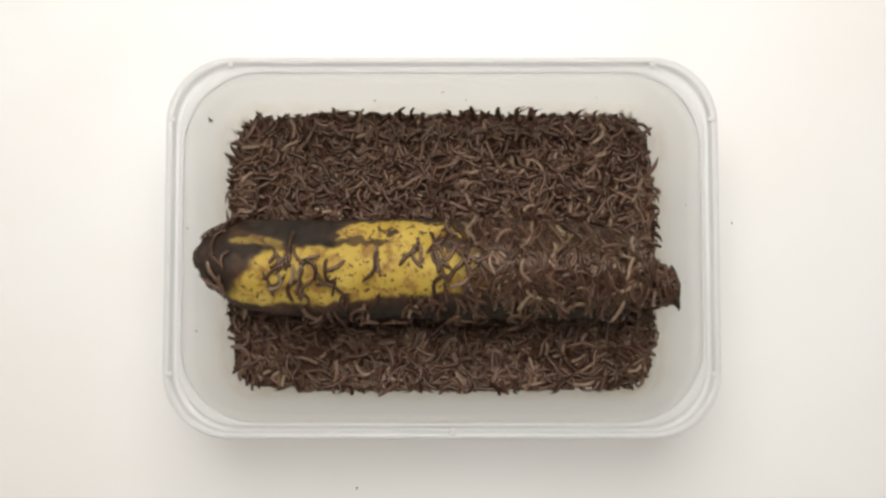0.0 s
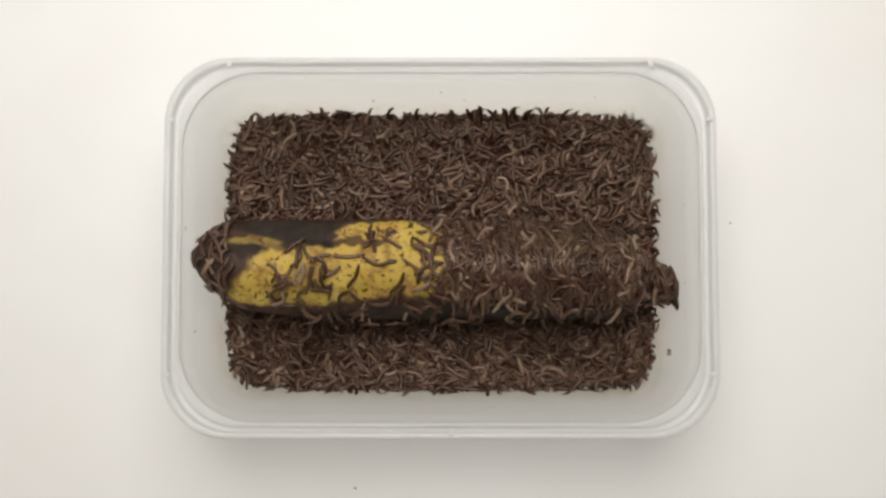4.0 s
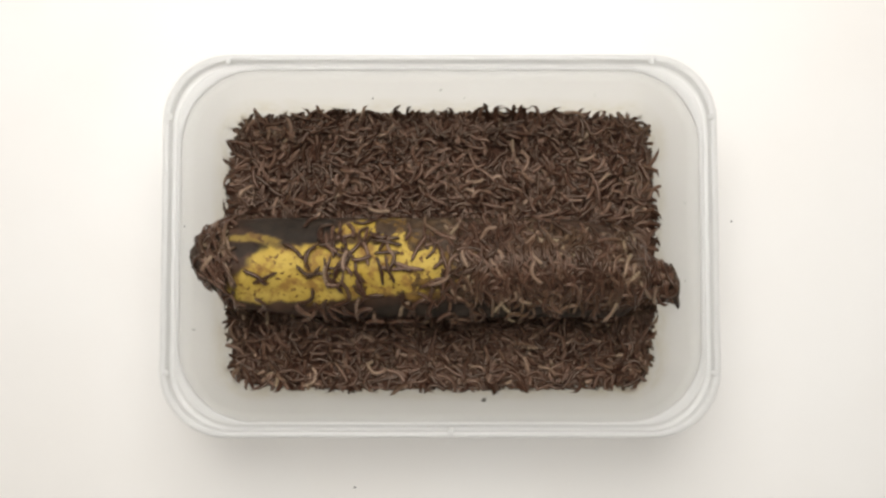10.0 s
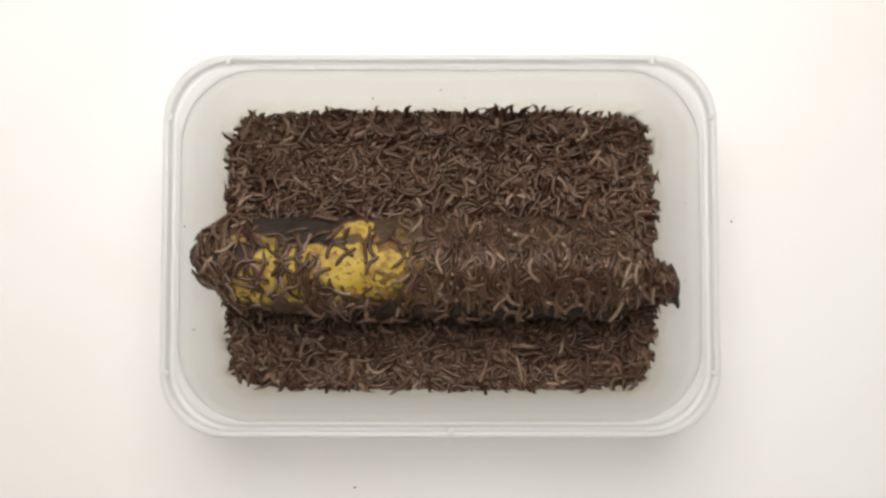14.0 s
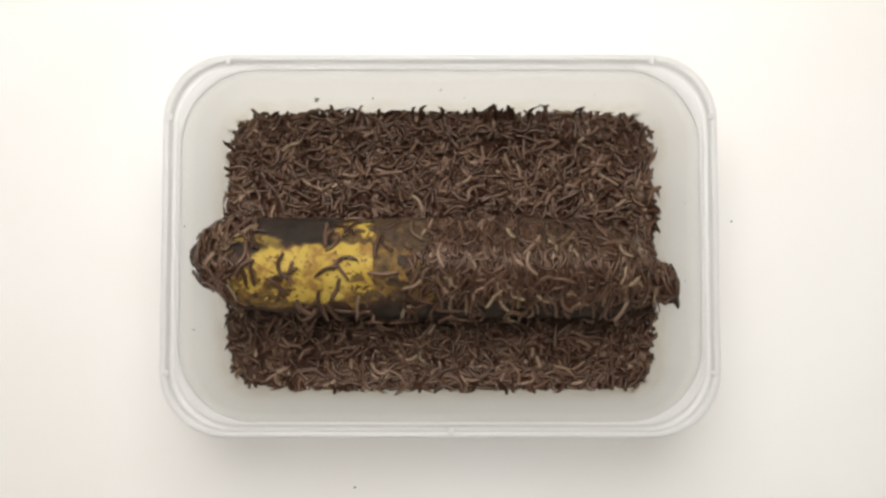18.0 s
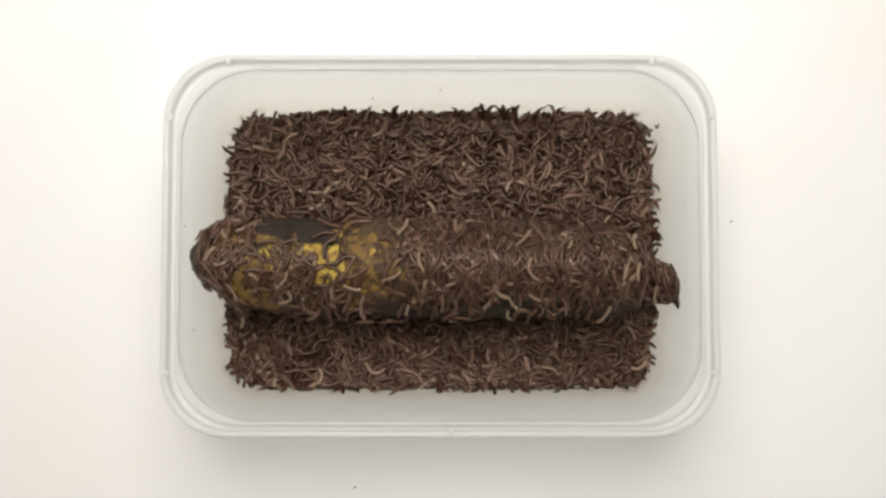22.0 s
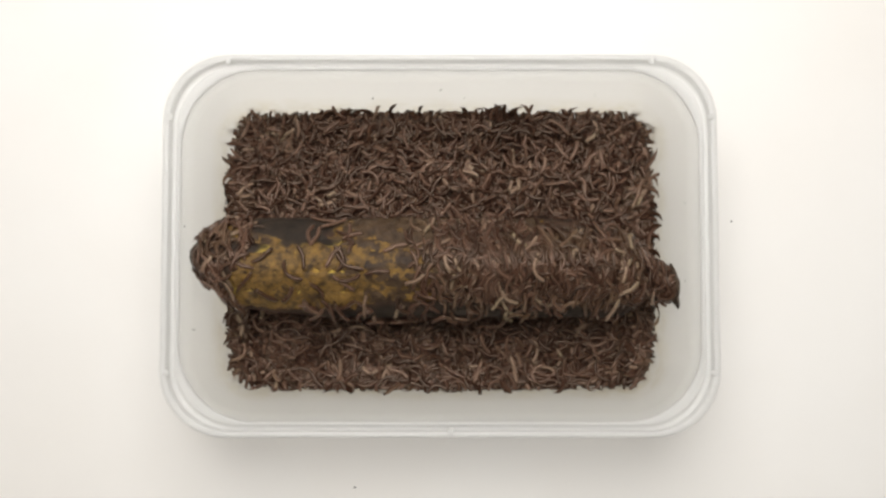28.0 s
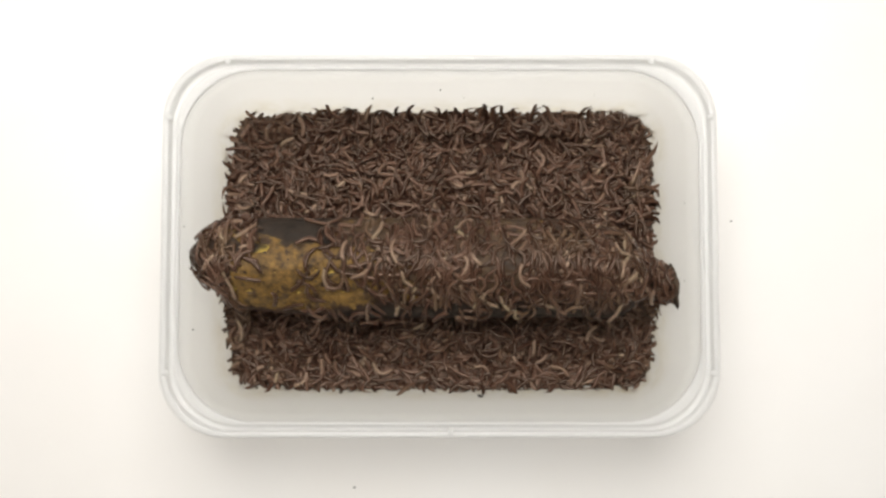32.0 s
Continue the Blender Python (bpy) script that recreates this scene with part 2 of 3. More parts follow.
def build_bed():
    verts, faces = [], []
    n = len(rounded(1, 1, 0.1))
    hx, hy, r = wall_half(0.003)
    verts += [(x, y, 0.0033) for x, y in rounded(hx - 0.0012, hy - 0.0012, r)]
    hx, hy, r = wall_half(0.015)
    outline = rounded(hx - 0.0004, hy - 0.0004, r)
    levels = 22
    for k in range(levels):
        s = 1 - k / levels
        verts += [(x * s, y * s, min(bed_height(x * s, y * s), 0.0155 if k == 0 else 1)) for x, y in outline]
    for j in range(levels):
        a, b = j * n, (j + 1) * n
        faces += [(a + i, a + (i + 1) % n, b + (i + 1) % n, b + i) for i in range(n)]
    faces.append(tuple(range(levels * n, (levels + 1) * n)))
    faces.append(tuple(reversed(range(n))))
    ob = new("frass_bed", mesh_of("frass_bed", verts, faces, [FRASS]))
    return tagged(ob, "dark wet brown bed of frass filling the tub's bottom", "frass", kind="stuff")


bed = build_bed()


# ---- the banana ----
def axis(x):
    """Centre line of the banana at x."""
    k = x / 0.078
    right = max(0, (x - 0.042) / 0.035)
    left = max(0, (-0.060 - x) / 0.018)
    return -0.0055 - 0.0075 * right ** 1.6 + 0.0020 * left ** 1.5, 0.0350 + (0.012 if x < 0 else 0.006) * abs(k) ** 6


GIRTH = ((-0.0785, 0.0036), (-0.0775, 0.0056), (-0.0755, 0.0080), (-0.0720, 0.0109), (-0.0690, 0.0129), (-0.0650, 0.0145), (-0.0600, 0.0151), (-0.0560, 0.0153),
         (-0.03, 0.0154), (0.02, 0.0153), (0.046, 0.0149), (0.055, 0.0142), (0.0605, 0.0128), (0.0640, 0.0104), (0.0668, 0.0076), (0.0695, 0.0056), (0.0720, 0.0047), (0.0745, 0.0044))


def girth(x):
    x = min(max(x, GIRTH[0][0]), GIRTH[-1][0])
    for (x0, r0), (x1, r1) in zip(GIRTH, GIRTH[1:]):
        if x <= x1:
            k = (x - x0) / (x1 - x0)
            return r0 + (r1 - r0) * k
    return GIRTH[-1][1]


def swell(x, turn):
    """Five blunt edges round the fruit, and a soft side that sags towards -y."""
    sag = 0.15 * step(-0.060, -0.035, x) * step(0.068, 0.058, x) * math.exp(-((turn + 1.55) / 0.55) ** 2)
    return 1 + 0.035 * math.cos(5 * turn + 0.6) + sag


def on_banana(x, turn, lift=0.0):
    """A place on the peel; turn is the angle from the top towards +y, in radians."""
    y, z = axis(x)
    r = girth(x) * swell(x, turn) + lift
    return x, y + r * math.sin(turn), z + r * math.cos(turn)


def step(a, b, v):
    k = min(max((v - a) / (b - a), 0), 1)
    return k * k * (3 - 2 * k)


def ripe_at(x, turn):
    """How yellow and how black the peel is; the near flank's black includes shade."""
    v = Vector((x * 130, turn * 2.0, 1.7))
    w = 0.004 * noise.noise(v) + 0.002 * noise.noise(v * 3)
    a = turn + 0.12 * noise.noise(v * 0.9 + Vector((7, 0, 0))) + 0.08 * noise.noise(v * 3.3)
    left = step(-0.0615, -0.0585, x + 0.7 * w - 0.011 * a)
    right = step(0.021, 0.000, x + w * 2.5)
    low = step(-0.92 + 6.2 * (x + 0.033), -0.80 + 6.2 * (x + 0.033), a)
    top = 0.34 + 0.72 * step(-0.036, -0.028, x + w)
    ripe = left * right * low * step(top + 0.06, top - 0.05, a)

    def spot(cx, ca, rx, ra):
        return step(1.12, 0.72, math.hypot((x + w - cx) / rx, (a - ca) / ra))

    # browned streak across the far shoulder, a yellow island beyond it, a half-ripe patch near the tip
    ripe *= 1 - 0.9 * spot(-0.026, 0.56, 0.012, 0.09)
    ripe = max(ripe, 0.95 * spot(-0.0265, 0.86, 0.0065, 0.17), 0.9 * spot(-0.0137, 0.95, 0.0055, 0.18), 0.45 * spot(-0.060, 0.55, 0.010, 0.13), 0.3 * spot(-0.053, 0.42, 0.006, 0.08))
    # the long spot at turn -1.45 is black peel plus painted underside shade
    black = max(0.98 * spot(-0.0475, 0.92, 0.0165, 0.46), 0.95 * spot(-0.042, 0.50, 0.012, 0.14), 0.75 * spot(-0.0755, 0.0, 0.010, 3.0), 0.9 * spot(-0.0625, 0.27, 0.008, 0.13),
                0.95 * spot(0.012, -1.45, 0.060, 0.62), 0.6 * spot(0.0, 1.35, 0.075, 0.28), 0.6 * spot(0.048, 0.80, 0.016, 0.22), 0.9 * spot(0.068, -0.5, 0.008, 1.1))
    for cx, ca, rx, ra in ((-0.060, 0.55, 0.010, 0.12), (-0.0265, 0.86, 0.006, 0.16)):
        black *= 1 - spot(cx, ca, rx, ra)
    return ripe, black


def dent(x, turn):
    return 0.00035 * noise.noise(Vector((x * 180, turn * 3, 9)))


def rot_stain(name, x0, x1, t0, t1, seed, cover, browned, mat):
    """A lumpy sheet of rot inside the skin, thinning out at its ends; cover raises all of it, browned the part towards the stem."""
    nx, nt = max(4, round((x1 - x0) / 0.00034)), max(4, round((t1 - t0) * 0.0154 / 0.00034))
    verts = []
    for i in range(nx + 1):
        for j in range(nt + 1):
            x, t = x0 + (x1 - x0) * i / nx, t0 + (t1 - t0) * j / nt
            q = Vector((x * 210, t * 3.2, seed))
            h = 0.00034 * noise.noise(q) + 0.00022 * noise.noise(q * 2.6) + 0.00014 * noise.noise(q * 6.1)
            inset = min(x - x0, x1 - x, 0.0154 * (t - t0), 0.0154 * (t1 - t)) + 0.0020 * noise.noise(q * 1.3) + 0.0008 * noise.noise(q * 4.1)
            h += cover - 0.0009 * step(0.0034, 0.0000, inset) - 0.0012 * ripe_at(x, t)[1]
            h += browned * (step(-0.042, -0.016, x) + step(-0.008, 0.006, x) + step(0.25, 0.5, t))
            verts.append(on_banana(x, t, dent(x, t) + h))
    low = len(verts)
    my, mz = axis((x0 + x1) / 2)
    verts += [(x, my + (y - my) * 0.93, mz + (z - mz) * 0.93) for x, y, z in verts]
    faces = [(i * (nt + 1) + j, i * (nt + 1) + j + 1, (i + 1) * (nt + 1) + j + 1, (i + 1) * (nt + 1) + j) for i in range(nx) for j in range(nt)]
    faces += [tuple(low + k for k in reversed(f)) for f in faces]
    edge = [j for j in range(nt + 1)] + [i * (nt + 1) + nt for i in range(1, nx + 1)] + [nx * (nt + 1) + j for j in reversed(range(nt))] + [i * (nt + 1) for i in reversed(range(1, nx))]
    faces += [(a, low + a, low + b, b) for a, b in zip(edge, edge[1:] + edge[:1])]
    return mesh_of(name, verts, faces, [mat])


def build_banana():
    banana = new("banana")
    tagged(banana, "rotting banana with yellow and black peel lying on the larvae", "banana")
    nx, nt = 300, 150
    verts, ripe, black = [], [], []
    for i in range(nx + 1):
        x = -0.0785 + (0.0745 + 0.0785) * i / nx
        for j in range(nt):
            t = 2 * math.pi * j / nt
            t = t - 2 * math.pi if t > math.pi else t
            verts.append(on_banana(x, t, dent(x, t)))
            a, b = ripe_at(x, t)
            ripe.append(a), black.append(b)
    faces = [(i * nt + j, i * nt + (j + 1) % nt, (i + 1) * nt + (j + 1) % nt, (i + 1) * nt + j) for i in range(nx) for j in range(nt)]
    faces += [tuple(range(nt)), tuple(reversed(range(nx * nt, (nx + 1) * nt)))]
    me = mesh_of("peel", verts, faces, [PEEL])
    for nm, values in (("ripe", ripe), ("black", black)):
        me.attributes.new(nm, "FLOAT", "POINT").data.foreach_set("value", values)
    part("peel", me, banana, "yellow and brown banana peel with black blotches")
    # cut stem: a fluted stub with a flared end
    verts, faces, n = [], [], 40
    for k, (x, r) in enumerate(((0.0735, 0.0043), (0.0750, 0.0047), (0.0760, 0.0058), (0.0767, 0.0070), (0.0770, 0.0066), (0.0767, 0.0030))):
        y, z = axis(x)
        for j in range(n):
            t = 2 * math.pi * j / n
            q = r * (1 + 0.10 * math.cos(5 * t) + 0.05 * math.cos(11 * t + k))
            verts.append((x + (0.0003 * math.sin(3 * t) - 0.0009 * math.sin(t)) * step(0.074, 0.077, x), y + q * math.sin(t), z + q * math.cos(t)))
    faces = [(k * n + j, k * n + (j + 1) % n, (k + 1) * n + (j + 1) % n, (k + 1) * n + j) for k in range(5) for j in range(n)]
    faces.append(tuple(reversed(range(5 * n, 6 * n))))
    part("stem", mesh_of("stem", verts, faces, [STEM]), banana, "dried dark brown cut stem")
    # blossom tip
    verts, faces, n = [], [], 24
    for k, (x, r) in enumerate(((-0.0775, 0.0042), (-0.0790, 0.0034), (-0.0797, 0.0020))):
        y, z = axis(x)
        for j in range(n):
            t = 2 * math.pi * j / n
            q = r * (1 + 0.12 * math.cos(7 * t + k))
            verts.append((x, y + q * math.sin(t), z + q * math.cos(t)))
    faces = [(k * n + j, (k + 1) * n + j, (k + 1) * n + (j + 1) % n, k * n + (j + 1) % n) for k in range(2) for j in range(n)]
    faces.append(tuple(range(2 * n, 3 * n)))
    part("blossom_tip", mesh_of("blossom_tip", verts, faces, [STEM]), banana, "shrivelled black blossom end")

    stains = []
    for x0, early, late in STAIN_ROWS:
        for t0, sooner in ((-1.15, 4.5), (-0.68, 2.0), (-0.21, 0.0), (0.26, 0.0), (0.73, 1.5)):
            for layer, (mat, cover, browned, wait) in enumerate(((OCHRE, 0.00014, 0.0, 0.0), (UMBER, -0.00014, 0.00030, 2.5))):
                me = rot_stain("rot_stain", x0, x0 + 0.0175, t0 - 0.17, t0 + 0.66, 3.0 + 20 * layer, cover, browned, mat)
                ob = part("rot_stain", me, banana, "ochre rot spreading through the peel" if layer == 0 else "umber rot spreading through the peel")
                soon = sooner + (5.0 if t0 > 0.5 and x0 > -0.03 else 3.0 if t0 > 0.2 and x0 > -0.03 else 0.0)
                stains.append((ob, t0 + 0.245, early - soon + wait, late - soon + wait))
    return banana, stains


# rot sheets: where each row begins along the fruit, and when its stains start and end to show
STAIN_ROWS = ((-0.0725, 13.0, 24.0), (-0.0635, 14.0, 25.0), (-0.0538, 18.0, 29.0), (-0.0436, 19.0, 29.0), (-0.0334, 15.0, 24.5), (-0.0232, 10.0, 19.0), (-0.0130, 7.0, 15.0), (-0.0028, 5.0, 13.0), (0.0074, 3.0, 12.0), (0.0176, -6.0, 8.0))
banana, rot_stains = build_banana()


# ---- larvae ----
RINGS, SIDES = 15, 6


def larva_shape(length, width, bend, wave):
    """A tapered, ringed body along x, bent sideways in its own plane; head at +x."""
    verts = []
    a, px, py = -0.5 * bend, 0.0, 0.0
    line = []
    for k in range(RINGS):
        u = k / (RINGS - 1)
        line.append((px, py, a))
        a = bend * (u - 0.5) + wave * math.sin(2 * math.pi * u)
        px, py = px + length / (RINGS - 1) * math.cos(a), py + length / (RINGS - 1) * math.sin(a)
    mx, my = sum(p[0] for p in line) / RINGS, sum(p[1] for p in line) / RINGS
    for k, (x, y, a) in enumerate(line):
        u = k / (RINGS - 1)
        r = width / 2 * min(1, 0.55 + 5.0 * u, 0.42 + 3.6 * (1 - u)) * (1.03 if k % 2 else 0.97)
        for j in range(SIDES):
            t = 2 * math.pi * (j + 0.5) / SIDES
            s = r * math.cos(t)
            verts.append((x - mx - s * math.sin(a), y - my + s * math.cos(a), 0.8 * r * math.sin(t)))
    return np.array(verts)


def larva_faces():
    f = [(k * SIDES + j, k * SIDES + (j + 1) % SIDES, (k + 1) * SIDES + (j + 1) % SIDES, (k + 1) * SIDES + j) for k in range(RINGS - 1) for j in range(SIDES)]
    return f + [tuple(range(SIDES))[::-1], tuple(range((RINGS - 1) * SIDES, RINGS * SIDES))]


rng = random.Random(5)
SHAPES = []
for k in range(24):
    SHAPES.append(larva_shape(rng.uniform(0.0076, 0.0120), rng.uniform(0.00114, 0.00150), rng.choice((-1, 1)) * rng.uniform(0.05, 1.6) ** 1.5, rng.uniform(-0.45, 0.45)))
FACES = np.array(larva_faces()[:-2])
CAPS = larva_faces()[-2:]
FACE_HEAD = [1 if i >= (RINGS - 2) * SIDES else 0 for i in range(len(FACES))]


def ringed(me):
    """How far along its larva each point lies, from tail to head."""
    count = len(me.vertices)
    values = (np.arange(count) // SIDES % RINGS) / (RINGS - 1)
    me.attributes.new("along", "FLOAT", "POINT").data.foreach_set("value", values.astype(np.float32))


def clump_mesh(name, bodies):
    """One mesh of many larvae; bodies are arrays of larva points."""
    verts = np.concatenate(bodies)
    n = RINGS * SIDES
    faces, index = [], []
    for k in range(len(bodies)):
        faces += [tuple(f) for f in FACES + k * n]
        faces += [tuple(i + k * n for i in c) for c in CAPS]
        index += FACE_HEAD + [0, 1]
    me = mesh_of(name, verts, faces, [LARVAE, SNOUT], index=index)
    ringed(me)
    return me


def turned(v, m):
    a = np.array(m)
    return v @ a[:3, :3].T + a[:3, 3]


def wrapped(v, x0, t0, heading, lift):
    """Larva points laid round the banana."""
    c, s = math.cos(heading), math.sin(heading)
    out = []
    r0 = max(girth(x0), 0.006)
    for x, y, z in v:
        out.append(on_banana(x0 + x * c - y * s, t0 + (x * s + y * c) / r0, lift + z))
    return np.array(out)


def inside(x, y, margin):
    hx, hy, r = wall_half(0.018)
    return abs(x) < hx - margin and abs(y) < hy - margin and (max(0, abs(x) - hx + 0.012) ** 2 + max(0, abs(y) - hy + 0.012) ** 2) ** 0.5 < 0.012 - margin * 0.3


MOVES = []      # moving pieces and their rows, keyed in motions()


def wander(r, seconds, size, lift, turn, along=None):
    """Rows of small random slides and turns about a piece's own origin."""
    rows, t = [], 0.0
    while True:
        if along is None:
            dx, dy = r.uniform(-size, size), r.uniform(-size, size)
        else:
            d = r.uniform(-size, size)
            dx, dy = along[0] * d, along[1] * d
        rows.append((t, dx, dy, r.uniform(-lift, lift), r.uniform(-turn, turn)))
        if t >= 32.0:
            return rows
        t = min(32.0, t + r.uniform(0.7, 1.3) * seconds)


heap = new("larvae_heap")
tagged(heap, "swarming heap of brown larvae filling the tub", "larvae", kind="stuff")
rng = random.Random(11)
for gx in range(-4, 5):
    for gy in range(-2, 3):
        for layer in range(2):
            cx, cy = gx * 0.0152 + rng.uniform(-0.003, 0.003), gy * 0.0185 + rng.uniform(-0.003, 0.003)
            bodies = []
            while len(bodies) < 62:
                x, y = cx + rng.uniform(-0.0125, 0.0125), cy + rng.uniform(-0.0125, 0.0125)
                if not inside(x, y, 0.0085):
                    if rng.random() < 0.03:
                        break
                    continue
                m = pose(x - cx, y - cy, bed_height(x, y) + rng.uniform(-0.0004, 0.0030), rng.uniform(-30, 30), rng.gauss(0, 13), rng.uniform(0, 360))
                bodies.append(turned(rng.choice(SHAPES), m))
            if len(bodies) < 4:
                continue
            ob = part("larva_clump", clump_mesh("larva_clump", bodies), heap)
            ob.location = (cx, cy, 0)
            MOVES.append((ob, [(t, pose(cx + dx, cy + dy, dz, 0, 0, w)) for t, dx, dy, dz, w in wander(rng, 0.5, 0.0042, 0.0011, 26)]))

# along the walls, where they climb and poke out
for side in range(4):
    hx, hy, r = wall_half(0.018)
    half, depth = ((hx, hy), (hy, hx))[side % 2]
    for k in range(22 if side % 2 == 0 else 14):
        n = 22 if side % 2 == 0 else 14
        u0 = (-1 + (2 * k + 1) / n) * (half - 0.0225)
        bodies = []
        for i in range(30):
            u = u0 + rng.uniform(-0.010, 0.010)
            z = 0.0155 + rng.random() ** 2.0 * (0.0092 if side == 0 else 0.0085)
            steep = rng.gauss(0, 42)
            wx, wy, wr = wall_half(z)
            inset = rng.uniform(0.0016, 0.0070) if rng.random() < 0.80 else 0.0015
            d = (wy if side % 2 == 0 else wx) - inset
            # in the wall's own frame: x along the wall, y up it, z into the tub
            lean = pose(0, 0, 0, rng.uniform(25, 62), 0, 0) if inset < 0.0016 else pose(0, 0, 0, rng.uniform(-10, 34), 0, 0)
            if inset >= 0.0016:
                z = bed_height(0.07, 0) + rng.uniform(-0.0005, 0.0025)
            m = pose(u - u0, -0.0, 0) @ lean @ pose(0, 0, 0, 0, 0, 90 + steep if inset < 0.0016 else rng.uniform(0, 360))
            v = turned(rng.choice(SHAPES), m)
            v[:, 2] += z
            v[:, 1] += d
            limit = np.array([(wall_half(q)[1] if side % 2 == 0 else wall_half(q)[0]) for q in v[:, 2]]) - 0.0004
            v[:, 1] = np.minimum(v[:, 1], limit)
            bodies.append(v)
        turn = (0, -90, 180, 90)[side]
        me = clump_mesh("wall_clump", bodies)
        ob = part("larva_clump", me, heap)
        base = pose(0, 0, 0, 0, 0, turn) @ pose(u0, 0, 0)
        ob.matrix_basis = base
        MOVES.append((ob, [(t, base @ pose(dx, 0, dz)) for t, dx, dy, dz, w in wander(rng, 0.5, 0.0062, 0.0012, 0, (1, 0))]))

# corners
for sx in (-1, 1):
    for sy in (-1, 1):
        for layer in range(3):
            bodies = []
            cx, cy = sx * 0.066, sy * 0.041
            for i in range(80):
                x, y = cx + sx * rng.uniform(-0.012, 0.0085), cy + sy * rng.uniform(-0.011, 0.0075)
                if not inside(x, y, 0.0030):
                    continue
                bodies.append(turned(rng.choice(SHAPES), pose(x - cx, y - cy, bed_height(x, y) + rng.uniform(0, 0.003), 0, rng.gauss(0, 18), rng.uniform(0, 360))))
            ob = part("larva_clump", clump_mesh("corner_clump", bodies), heap)
            ob.location = (cx, cy, 0)
            MOVES.append((ob, [(t, pose(cx + dx, cy + dy, dz, 0, 0, w)) for t, dx, dy, dz, w in wander(rng, 0.5, 0.0012, 0.0015, 9)]))

# on the banana
swarm = new("larvae_on_banana")
tagged(swarm, "brown larvae crowding over the rotting banana", "larvae", kind="stuff")


FRONT = ((0.0, 0.003), (3.0, -0.010), (6.0, 0.007), (9.0, -0.001), (12.0, -0.010), (13.0, -0.015), (14.0, -0.013), (18.0, -0.010), (19.0, -0.018), (20.0, -0.013), (22.0, -0.018), (25.0, -0.012), (28.0, -0.010), (30.0, -0.014), (32.0, -0.024))


def front(t):
    """How far towards the tip the feeding swarm has come."""
    for (t0, x0), (t1, x1) in zip(FRONT, FRONT[1:]):
        if t <= t1:
            return x0 + (x1 - x0) * step(t0, t1, t)
    return FRONT[-1][1]


def banana_clump(x0, span, count, t_low, t_high, slide, roll, follow=0.0, lifts=(0.0005, 0.0019), visits=None):
    """Larvae wrapped round the fruit, on the move together; follow: how much they keep to the front. visits: (degrees, then times of coming up from below, come, going, gone ...)."""
    bodies = []
    for i in range(count):
        x = x0 + rng.uniform(-span, span)
        if not -0.0765 < x < 0.0750:
            continue
        h = rng.gauss(90, 34) if rng.random() < 0.78 else rng.uniform(0, 360)
        bodies.append(wrapped(rng.choice(SHAPES) * 0.88, x, rng.uniform(t_low, t_high), radians(h), rng.uniform(*lifts)))
    cy, cz = axis(x0)
    me = clump_mesh("banana_clump", bodies)
    me.transform(Matrix.Translation((0, -cy, -cz)))
    ob = part("larva_clump", me, swarm)
    ob.location = (0, cy, cz)
    rows = []
    for t, dx, dy, dz, w in wander(rng, 0.5, slide, 0, roll):
        if visits:
            up = 0.0
            for a, b, c, d in zip(*[iter(visits[1:])] * 4):
                up = max(up, step(a, b, t) * step(d, c, t))
            w += visits[0] * (1 - up)
        rows.append((t, pose(dx + follow * (front(t) - 0.003), cy, cz, w, 0, 0)))
    MOVES.append((ob, rows))


# the feeding front, thin ahead and dense behind
for k in range(6):
    banana_clump(0.008 + 0.0012 * k, 0.006, 7, -0.75, 0.9, 0.003, 10, 1.0)
for k in range(14):
    banana_clump(0.019 + 0.0011 * k, 0.007, 15, -0.85, 0.95, 0.003, 10, 1.0)
for k in range(10):
    banana_clump(0.016 + 0.0014 * k, 0.007, 10, -0.85, 1.0, 0.003, 10, 0.5)
# the settled crowd behind it
for k in range(24):
    banana_clump(0.026 + 0.034 * (k + 0.5) / 24, 0.007, 16, -0.85, 0.82, 0.0035, 10)
for k in range(6):
    banana_clump(-0.035 + 0.0165 * k, 0.010, 8, -1.5, -0.9, 0.003, 8)
for k in range(6):
    banana_clump(0.0625, 0.005, 9, -0.7, 1.2, 0.0008, 9)
for k in range(5):
    banana_clump(0.0722, 0.0034, 9, -1.6, 1.6, 0.0005, 14, lifts=(0.0005, 0.0030))
# round the tip: a few from the start, most rolling up later
for k in range(2):
    banana_clump(-0.0715, 0.005, 8, -1.2, 1.5, 0.0006, 9)
for k in range(7):
    banana_clump(-0.0712, 0.0055, 10, -1.2, 1.6, 0.0006, 9, visits=(-150, 1.0 + 0.6 * k, 4.0 + 1.6 * k, 40, 41))
for k in range(5):
    banana_clump(-0.064, 0.006, 8, 0.0, 1.2, 0.0014, 9, visits=(-160, 9.0 + 2.0 * k, 12.0 + 2.6 * k, 40, 41))
# crowds that graze on the yellow skin for a while
for k in range(3):
    banana_clump(-0.048 + 0.004 * k, 0.006, 8, -0.7, 0.1, 0.003, 12, visits=(165, -2, -1, 4.5, 7.0, 18.6 + k, 20.6 + k, 22.6 + 0.4 * k, 24.6 + 0.4 * k))
for k in range(5):
    banana_clump(-0.056 + 0.008 * k, 0.006, 9, -1.05, -0.35, 0.003, 10, visits=(150, 10.0 + 0.4 * k, 12.5 + 0.2 * k, 15.0, 17.2, 18.0 + 0.5 * k, 20.5 + 0.5 * k, 23.6, 26.0))
for k in range(3):
    banana_clump(-0.036 + 0.007 * k, 0.006, 13, -0.5, 0.7, 0.003, 12, visits=(170, 6.5, 9.0, 10.0, 12.0, 20.0 + k, 22.5 + k, 25.0, 27.5, 28.5, 30.5 + 0.3 * k, 40, 41))
